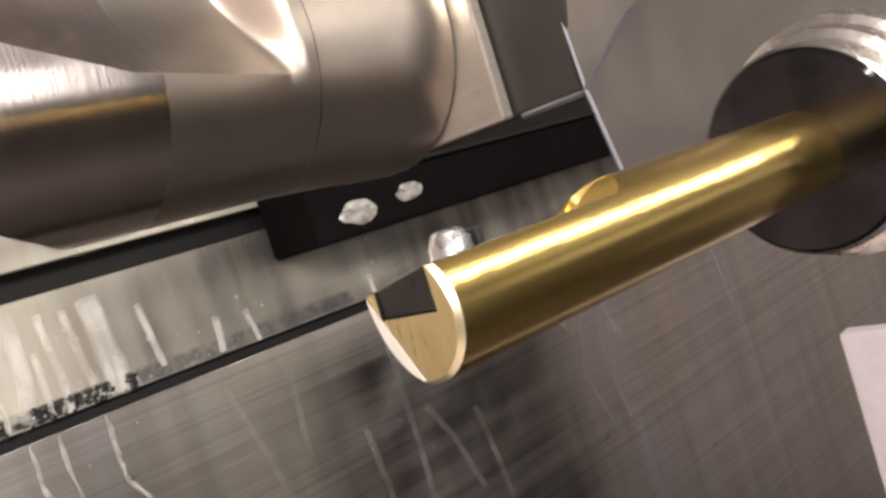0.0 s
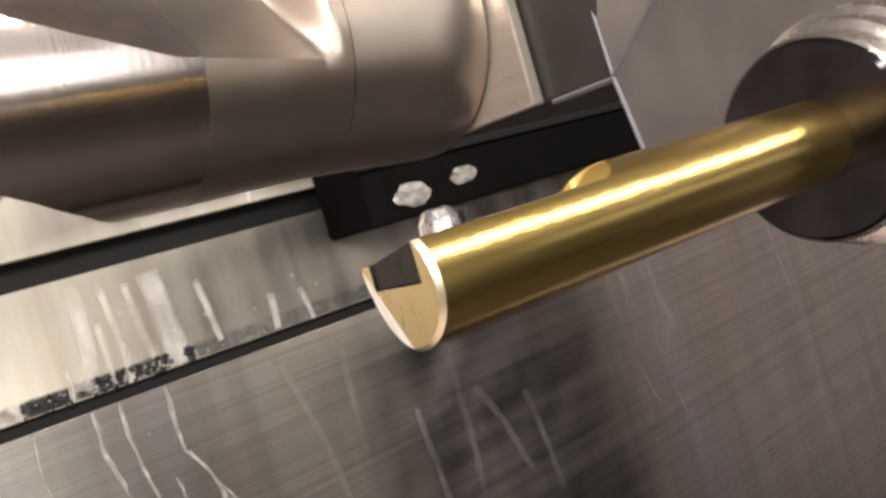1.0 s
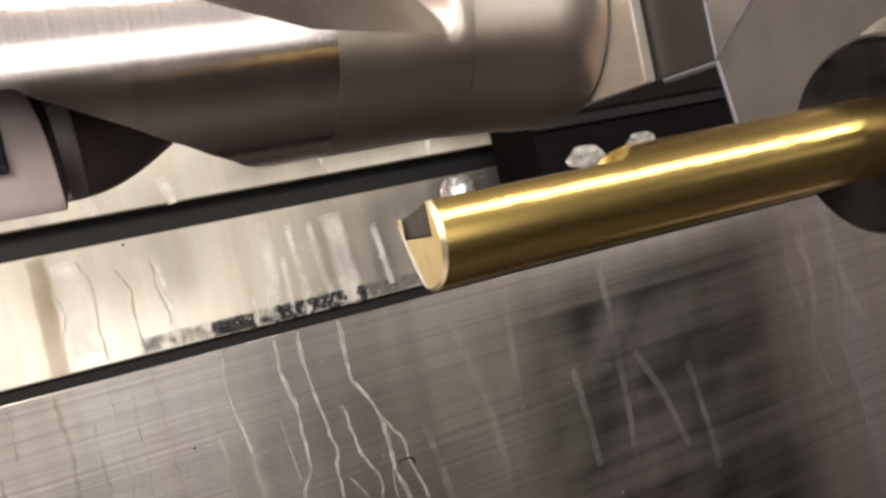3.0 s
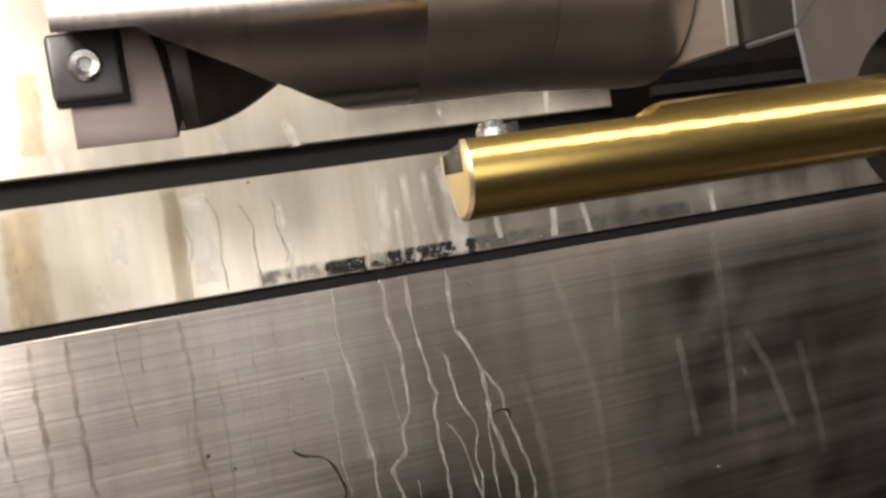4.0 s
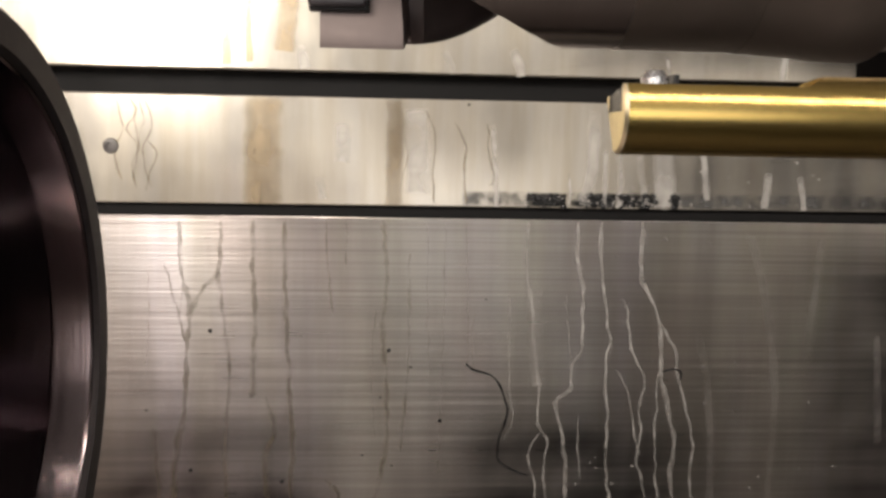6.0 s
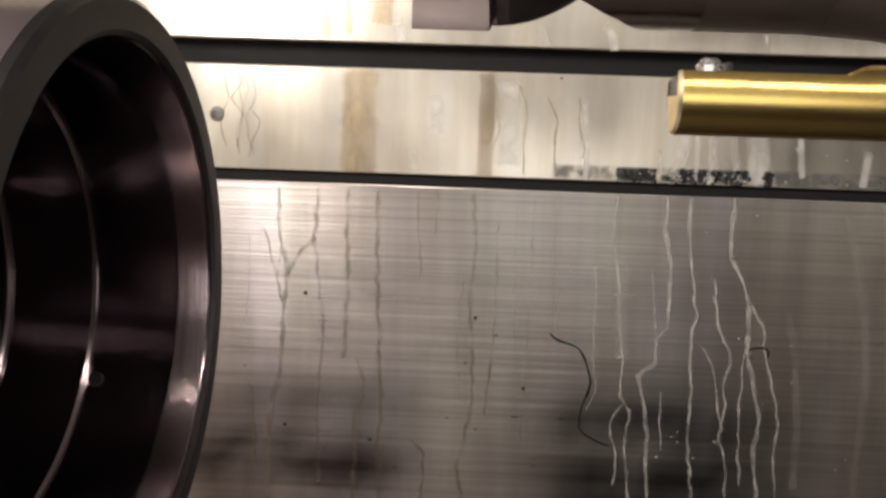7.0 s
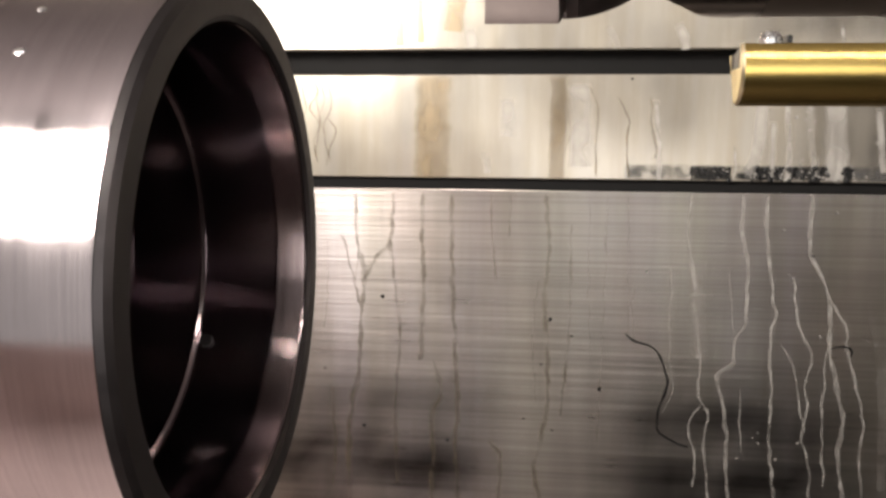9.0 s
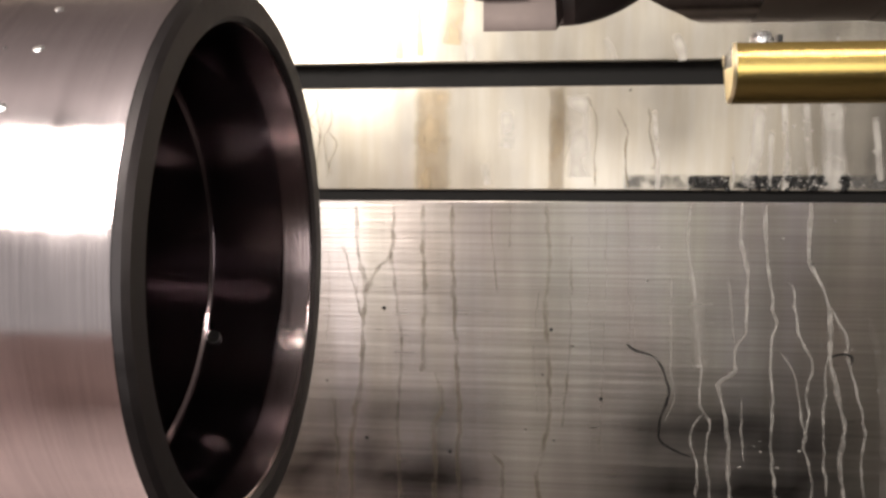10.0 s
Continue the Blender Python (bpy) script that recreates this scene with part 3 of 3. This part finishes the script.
def run(kind, width, *points):
    name, material, label, category, tall, wander = RUNS[kind]
    points = [(x, z - 4.6) if z > 50 else (x, min(z, 32.0)) for x, z in points]
    width *= 0.95 if tall > 0.1 else 1.0
    run.count += 1
    ob = part(name, sweep(points, width, tall, wander, run.count, 0.2 if tall < 0.1 else 0.55), material, smooth=60)
    return tagged(ob, label, category, category + "s on the covers")


run.count = 0
run("COOLANT", 5.0, (128.5, -63.9), (129.1, -99.3), (134.7, -123.1), (134.4, -147.1), (134.6, -173.8), (126.8, -186.3), (126.7, -205.9), (114.6, -218.7), (116.0, -231.1), (121.7, -255.9), (123.9, -286.2), (126.5, -328.0), (125.0, -375.0))
run("COOLANT", 3.6, (86.4, -64.2), (85.4, -99.9), (91.4, -138.4), (93.9, -167.5), (98.6, -206.8), (98.1, -231.7), (102.3, -244.1))
run("COOLANT", 3.2, (102.3, -244.1), (94.2, -254.5), (91.9, -272.3), (97.3, -287.3), (97.4, -318.1))
run("COOLANT", 3.6, (102.3, -244.1), (107.5, -256.5), (104.7, -281.9), (110.3, -328.8), (108.0, -370.0))
run("COOLANT", 5.6, (148.0, -63.7), (147.5, -82.5), (148.8, -101.4))
run("COOLANT", 4.2, (148.7, -99.0), (153.7, -137.1), (158.7, -165.9), (155.9, -185.4), (158.2, -234.6), (159.6, -284.6), (164.8, -326.1), (163.0, -372.0))
run("COOLANT", 5.6, (183.5, -63.4), (183.0, -89.1), (183.2, -110.3), (194.3, -131.5), (201.4, -155.2), (204.0, -193.8), (210.6, -222.9), (218.0, -257.1), (215.2, -282.2), (220.8, -323.2), (219.0, -370.0))
run("COOLANT", 3.6, (201.6, -150.5), (209.6, -164.7), (215.6, -174.1), (218.7, -198.2), (226.5, -222.3), (234.7, -261.4), (232.2, -281.4), (236.9, -322.4))
run("COOLANT", 3.6, (171.7, -131.9), (177.2, -170.3), (187.6, -194.3), (189.9, -204.0), (185.4, -223.8), (188.3, -243.4), (185.4, -268.4), (193.0, -298.3), (193.4, -324.6))
run("COOLANT", 3.0, (202.8, -189.0), (200.9, -213.4), (201.3, -262.8), (204.9, -312.9))
run("COOLANT", 2.8, (163.1, -190.1), (175.5, -209.3), (182.8, -243.6), (187.6, -265.8))
run("COOLANT", 2.2, (120.2, -128.1), (122.3, -157.1), (125.7, -181.4))
run("COOLANT", 2.0, (72.2, -124.2), (74.0, -207.6), (77.2, -232.5), (69.3, -252.9))
run("COOLANT", 2.2, (132.4, -230.5), (136.1, -285.6))
run("FAINT", 14.0, (93.0, -120.0), (95.0, -160.0), (99.0, -205.0))
run("FAINT", 7.5, (234.4, -157.8), (243.1, -196.0), (249.4, -254.1), (251.7, -313.4))
run("FAINT", 7.0, (276.5, -75.1), (294.2, -141.9), (304.3, -209.1), (302.8, -285.8), (303.2, -343.0))
run("FAINT", 7.2, (338.2, -77.3), (334.4, -132.2), (331.5, -182.7))
run("FAINT", 7.0, (392.6, -160.6), (396.8, -213.2), (399.0, -255.6))
run("FAINT", 7.8, (443.4, -73.9), (444.1, -136.3), (443.1, -199.2), (439.7, -262.5))
run("FAINT", 7.5, (462.5, -165.0), (483.4, -205.2), (503.0, -267.7))
run("FAINT", 7.5, (521.5, -189.3), (529.7, -244.7), (534.9, -300.5))
run("OIL", 6.8, (-198.5, -66.6), (-198.0, -103.9), (-190.8, -139.0), (-193.8, -174.7), (-195.4, -221.2), (-202.6, -258.1), (-205.8, -300.6), (-205.0, -370.0))
run("OIL", 5.9, (-165.0, -66.3), (-167.8, -108.5), (-180.5, -123.7), (-190.9, -144.1))
run("OIL", 4.9, (-167.8, -108.5), (-164.0, -143.5), (-159.3, -194.3), (-163.0, -260.0), (-161.0, -330.0))
run("OIL", 6.5, (-139.2, -66.1), (-139.8, -108.0), (-137.9, -143.0), (-139.0, -173.3), (-141.0, -215.0))
run("OIL", 6.2, (-113.1, -65.9), (-114.0, -107.7), (-113.0, -142.5), (-109.9, -213.3), (-107.8, -264.9), (-109.7, -296.4), (-106.6, -339.8), (-108.0, -380.0))
run("OIL", 5.7, (-129.0, -213.9), (-123.0, -244.7), (-130.6, -265.8), (-129.1, -297.3), (-130.2, -341.0), (-129.0, -380.0))
run("OIL", 5.7, (-33.7, -65.2), (-30.1, -111.3), (-32.9, -150.8), (-29.6, -210.8), (-30.3, -261.9), (-39.5, -309.0), (-34.2, -336.1), (-36.0, -380.0))
run("OIL", 3.5, (-12.2, -91.6), (-11.4, -160.2), (-12.6, -200.2), (-17.9, -261.4))
run("OIL", 4.9, (-79.9, -284.6), (-69.7, -299.9), (-70.4, -337.9), (-72.0, -375.0))
run("OIL", 2.6, (-80.1, -65.7), (-79.0, -99.9), (-74.9, -144.3))
run("OIL", 2.6, (-63.2, -65.6), (-65.3, -104.6))
run("OIL", 3.5, (-212.0, -101.3), (-205.7, -121.3), (-195.2, -166.8))
run("OIL", 4.2, (-222.1, -239.8), (-217.8, -292.4), (-220.7, -335.3))
run("TAN", 30.0, (-130.2, 37.0), (-130.6, -7.8), (-130.4, -53.4))
run("TAN", 14.0, (-25.4, 36.5), (-25.0, -3.4), (-25.6, -53.0))
run("PALE", 20.0, (-8.0, 25.0), (-6.5, 4.0), (-6.0, -20.0), (-5.5, -43.0))
run("TRACE", 2.4, (-18.5, 3.6), (-14.5, -12.9), (-20.0, -31.9))
run("TRACE", 2.4, (-0.1, 24.5), (7.3, 3.5), (6.3, -22.4), (6.8, -50.9))
run("TRACE", 2.4, (23.3, 15.0), (32.1, -3.7), (31.6, -27.2), (34.1, -53.2))
run("TRACE", 2.4, (50.1, 14.8), (51.6, -8.4), (55.9, -31.9), (52.3, -36.6))
run("TRACE", 2.4, (-223.7, 31.3), (-217.6, 7.1), (-225.5, -12.3), (-218.5, -41.8))
run("TRACE", 2.4, (-232.4, 21.7), (-228.9, -7.4), (-232.6, -36.8))
run("TRACE", 2.6, (-236.0, 32.0), (-231.0, 18.0), (-237.0, 4.0), (-229.0, -10.0), (-234.0, -25.0), (-230.0, -42.0))
run("TRACE", 2.6, (-222.0, -2.0), (-214.0, -14.0), (-219.0, -28.0), (-223.0, -44.0))
run("TRACE", 2.2, (-228.0, 30.0), (-224.0, 14.0), (-228.0, -2.0), (-225.0, -16.0))
run("TRACE", 2.0, (-245.0, 28.0), (-241.0, 6.0), (-246.0, -14.0), (-242.0, -36.0))
run("PALE", 12.0, (-68.4, 13.3), (-65.9, -3.3), (-67.8, -18.5))
run("PALE", 9.0, (-86.0, -30.9), (-84.1, -41.5), (-83.1, -49.3))
run("PALE", 11.0, (138.6, 26.0), (138.2, 3.4), (137.0, -25.0), (131.5, -46.0), (134.0, -53.0))
run("PALE", 6.0, (158.0, 20.0), (158.3, 3.3), (161.6, -30.0), (160.0, -53.0))
run("PALE", 5.0, (148.0, -5.0), (148.6, -53.0))
run("PALE", 6.0, (175.0, 18.0), (178.0, -18.0), (182.5, -53.0))
run("COOLANT", 3.4, (158.3, 3.3), (161.6, -30.0), (157.5, -44.0), (155.0, -53.0))
run("COOLANT", 3.4, (168.0, -35.0), (171.0, -44.0), (168.5, -53.0))
run("COOLANT", 3.0, (186.0, -30.0), (184.0, -42.0), (188.0, -53.0))
run("PALE", 18.0, (194.6, 22.0), (197.0, -18.1), (198.9, -40.0), (195.5, -53.0))
run("PALE", 13.0, (196.0, 10.0), (198.0, -25.0), (195.0, -52.8))
run("COOLANT", 3.4, (203.0, -36.0), (209.5, -41.0), (213.0, -53.0))
run("PALE", 6.0, (228.6, 6.0), (231.8, -18.2), (234.1, -45.6))
run("PALE", 5.0, (54.0, 12.8), (56.5, -15.0), (59.0, -53.2))
run("COOLANT", 3.0, (118.0, -25.0), (119.5, -40.0), (118.0, -53.0))
run("COOLANT", 3.0, (85.0, -38.0), (83.5, -45.0), (79.0, -53.0))
run("COOLANT", 4.6, (85.7, -42.2), (83.3, -53.5))
run("PALE", 7.0, (286.7, -22.3), (284.0, -51.4))
run("PALE", 6.0, (313.1, -24.9), (318.5, -53.0))
run("PALE", 6.0, (443.9, -32.8), (444.6, -53.0))
run("TAN", 6.0, (-177.3, 134.4), (-177.7, 97.1), (-178.6, 61.4))
run("TAN", 9.0, (-159.4, 133.9), (-159.2, 96.8), (-158.6, 61.1))
run("TAN", 6.0, (-140.2, 133.4), (-141.8, 96.4), (-140.6, 63.6))
run("TAN", 16.0, (-110.1, 132.7), (-111.1, 100.5), (-114.0, 72.6))
run("PALE", 10.0, (-102.0, 77.1), (-98.7, 67.7), (-96.8, 59.7))
run("PALE", 6.0, (12.9, 75.2), (18.6, 68.2), (21.6, 57.6))
run("PALE", 9.0, (69.9, 78.7), (74.8, 65.0), (76.4, 56.8))
run("COOLANT", 4.6, (196.2, 76.5), (198.5, 65.4), (201.4, 58.6))
run("PALE", 7.0, (296.2, 90.0), (294.1, 58.5))

# more faint runs further along the covers
rnd = random.Random(7)
for _ in range(8):
    x = rnd.uniform(570, 1150)
    z = rnd.choice((-66, -66, rnd.uniform(-90, -260)))
    d = rnd.uniform(80, 320)
    run("FAINT", rnd.uniform(4, 9), (x, z), (x + rnd.uniform(-4, 8), z - d * 0.4), (x + rnd.uniform(-8, 14), z - d * 0.7), (x + rnd.uniform(-8, 18), z - d))
for _ in range(7):
    x = rnd.uniform(-250, 60)
    z = rnd.choice((-66, -66, rnd.uniform(-90, -200)))
    d = rnd.uniform(40, 220)
    run("OIL", rnd.uniform(0.8, 1.6), (x, z), (x + rnd.uniform(-4, 4), z - d * 0.5), (x + rnd.uniform(-6, 6), z - d))

for points in (((36.0, -185.2), (44.2, -191.4), (58.6, -196.0), (67.0, -208.2), (72.3, -227.9), (66.2, -250.7), (65.7, -268.4), (77.5, -278.1), (91.9, -283.1)), ((204.7, -193.1), (213.6, -190.5), (220.5, -192.7), (221.2, -199.0))):
    run.count += 1
    tagged(part("curled_chip", sweep(points, 2.6, 0.9, 1.0, run.count), GRIME, smooth=60), "long dark curled steel chip stuck to the cover", "metal chip", "metal chips")


def lump(x, z, r, tall, seed, material, name, label, category, group):
    b = bmesh.new()
    bmesh.ops.create_icosphere(b, subdivisions=2, radius=1)
    for v in b.verts:
        k = 1 + 0.35 * noise.noise(v.co * 1.7 + Vector((seed, 0, 0)))
        v.co = Vector((v.co.x * r * k, v.co.y * tall * k, v.co.z * r * k * 0.9)) / 1000
    ob = part(name, b, material, smooth=60)
    ob.location = (x / 1000, face_of(z / 1000), z / 1000)
    return tagged(ob, label, category, group)


for i, (x, z) in enumerate(((-116.2, -286.8), (-24.6, -273.4), (-35.1, -214.6), (-28.3, -174.7), (-9.6, -188.8), (52.3, -130.9), (15.3, -234.8), (186.1, -115.0), (-227.1, -225.3), (-191.5, -276.6), (34.6, 28.9), (-49.5, -264.0), (-174.7, -158.7))):
    lump(x, z, 1.1 + 0.9 * (i % 3 == 0), 0.8, i, GRIME, "small_chip", "small dark chip stuck to the cover", "metal chip", "metal chips")
for i in range(60):
    x, z = rnd.uniform(95, 460), rnd.choice((rnd.uniform(-300, -70), rnd.uniform(-300, -70), rnd.uniform(-50, 10)))
    lump(x, z, rnd.uniform(0.6, 1.6), 0.5, i + 40, DROPLET, "coolant_droplet", "small pale coolant droplet on the cover", "droplet", "coolant droplets")


def grime_bed(x0, x1, seed):
    """Wet black lumps in the sludge on the lower wiper, in millimetres."""
    rnd = random.Random(seed)
    b = bmesh.new()
    for i in range(int((x1 - x0) * 1.1)):
        x = rnd.uniform(x0, x1)
        z = -53.0 + 11.0 * rnd.random()
        r = rnd.uniform(0.6, 2.0)
        made = bmesh.ops.create_icosphere(b, subdivisions=2, radius=1)["verts"]
        wide, tall = rnd.uniform(0.8, 1.6), rnd.uniform(0.8, 1.5)
        for v in made:
            v.co = Vector(((x + v.co.x * r * wide) / 1000, face_of(max(z, -53.6) / 1000) - 0.0002 + v.co.y * r * 0.0006, (z + v.co.z * r * tall) / 1000))
    return b


run("SMEAR", 13.5, (30, -47.5), (60, -47.5), (110, -47.5), (150, -47.5), (195, -47.5), (240, -47.5))
run("SMEAR", 12.0, (240, -47.5), (300, -47.2), (360, -46.5), (420, -46.5))
for x0, x1, seed in ((84, 116, 1), (132, 157, 2), (160, 192, 3), (203, 211, 4)):
    run("SLUDGE", 13.0, (x0, -47.6), (x0 * 0.5 + x1 * 0.5, -47.3), (x1, -47.6))
    tagged(part("grime_patch", grime_bed(x0, x1, seed), GRIME, smooth=60), "wet black sludge lumps along the wiper strip", "grime", "grime patches", "stuff")
run("SLUDGE", 5.0, (120, -49.5), (131, -50.0))
for x0, x1, n in ((86, 116, 7), (134, 191, 16)):
    for _ in range(n):
        lump(rnd.uniform(x0, x1), rnd.uniform(-51, -43), rnd.uniform(0.5, 1.3), 0.7, rnd.random() * 90, DROPLET, "coolant_droplet", "small pale coolant droplet on the black sludge", "droplet", "coolant droplets")


def cover_patch(x0, x1, z0, z1, material, name, label, category, top=0.3, side=0.3, low=0.3):
    """A dark film of dirt or painted-in shade on the covers, in millimetres, that fades out towards its border."""
    b = bmesh.new()
    film = b.verts.layers.float.new("film")
    n = 14
    grid = []
    for i in range(n + 1):
        row = []
        for k in range(n + 1):
            u, w = i / n, k / n
            x, z = (x0 + (x1 - x0) * u) / 1000, (z0 + (z1 - z0) * w) / 1000
            z = min(max(z, -0.0535), 0.0325) if -74 < z0 < 0 else z
            v = b.verts.new((x, face_of(z) - 0.00006, z))
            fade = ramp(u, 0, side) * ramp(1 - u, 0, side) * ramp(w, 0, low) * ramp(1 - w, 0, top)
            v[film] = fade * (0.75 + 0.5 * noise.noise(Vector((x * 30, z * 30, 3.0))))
            row.append(v)
        grid.append(row)
    for p, q in zip(grid, grid[1:]):
        for k in range(n):
            b.faces.new((p[k], q[k], q[k + 1], p[k + 1]))
    return tagged(part(name, b, material), label, category, category + "es on the covers")


# Right-hand patch paints in the turret's shade, left-hand one the tube's dark reflection.
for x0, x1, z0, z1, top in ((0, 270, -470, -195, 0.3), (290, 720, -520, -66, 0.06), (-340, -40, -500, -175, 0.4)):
    cover_patch(x0, x1, z0, z1, SHADE_FILM, "shade_patch", "dark patch on the lower cover, mostly painted shade and reflection", "worn patch", top)
# Dirt films that also paint in the covers' dimming towards the right.
cover_patch(150, 1200, -73, 53, DIM_FILM, "dim_dirty_patch", "grey dirty film on the middle cover, dimming painted in", "dirt patch", 0.15, 0.13, 0.15)
cover_patch(90, 1200, 56, 260, DIM_FILM, "dim_dirty_patch", "grey dirty film on the upper cover, dimming painted in", "dirt patch", 0.3, 0.13, 0.01)

# the screw on the middle cover
cover_screw = thing("cover_screw", (-0.2499, face_of(-0.0092) - 0.0002, -0.0092), "small round screw head in the middle cover", "screw")
h = part("head", spun([(0.0, 0.0062), (-0.0012, 0.0056), (-0.0014, 0.0030), (-0.0006, 0.0026), (-0.0006, 0.0)], 32), TURRET, cover_screw)
h.matrix_local = pose(0, 0, 0, 0, 0, 90)

# two pale lumps stand for bits of cover that show past the housing
for x, z, w in ((398, 22, 40), (456, 27, 30)):
    run.count += 1
    ob = lump(x, z, w / 2, 1.5, run.count, DROPLET, "pale_patch", "pale lump on the black housing, added for a bit of cover", "coolant splash", "coolant splashes")
    ob.location.y = 0.5195
    ob.scale.z = 0.55

# fine chips and spots on the tube
for i in range(90):
    a = radians(rnd.uniform(18, 88))
    x = rnd.uniform(-0.19, -0.078)
    b = bmesh.new()
    bmesh.ops.create_icosphere(b, subdivisions=1, radius=1)
    k = rnd.uniform(0.0002, 0.0007)
    for v in b.verts:
        v.co = Vector((v.co.x * k * rnd.uniform(0.8, 1.6), v.co.y * k * 0.35, v.co.z * k * rnd.uniform(0.7, 1.3)))
    ob = part("fine_chip", b, PIN if i % 3 else GRIME, smooth=60)
    ob.matrix_world = Matrix.Translation((x, -0.0426 - 0.0386 * math.cos(a), -0.0295 + 0.0386 * math.sin(a))) @ pose(0, 0, 0, -math.degrees(a))
    tagged(ob, "tiny steel chip lying on the turned tube", "metal chip", "fine chips on the tube")
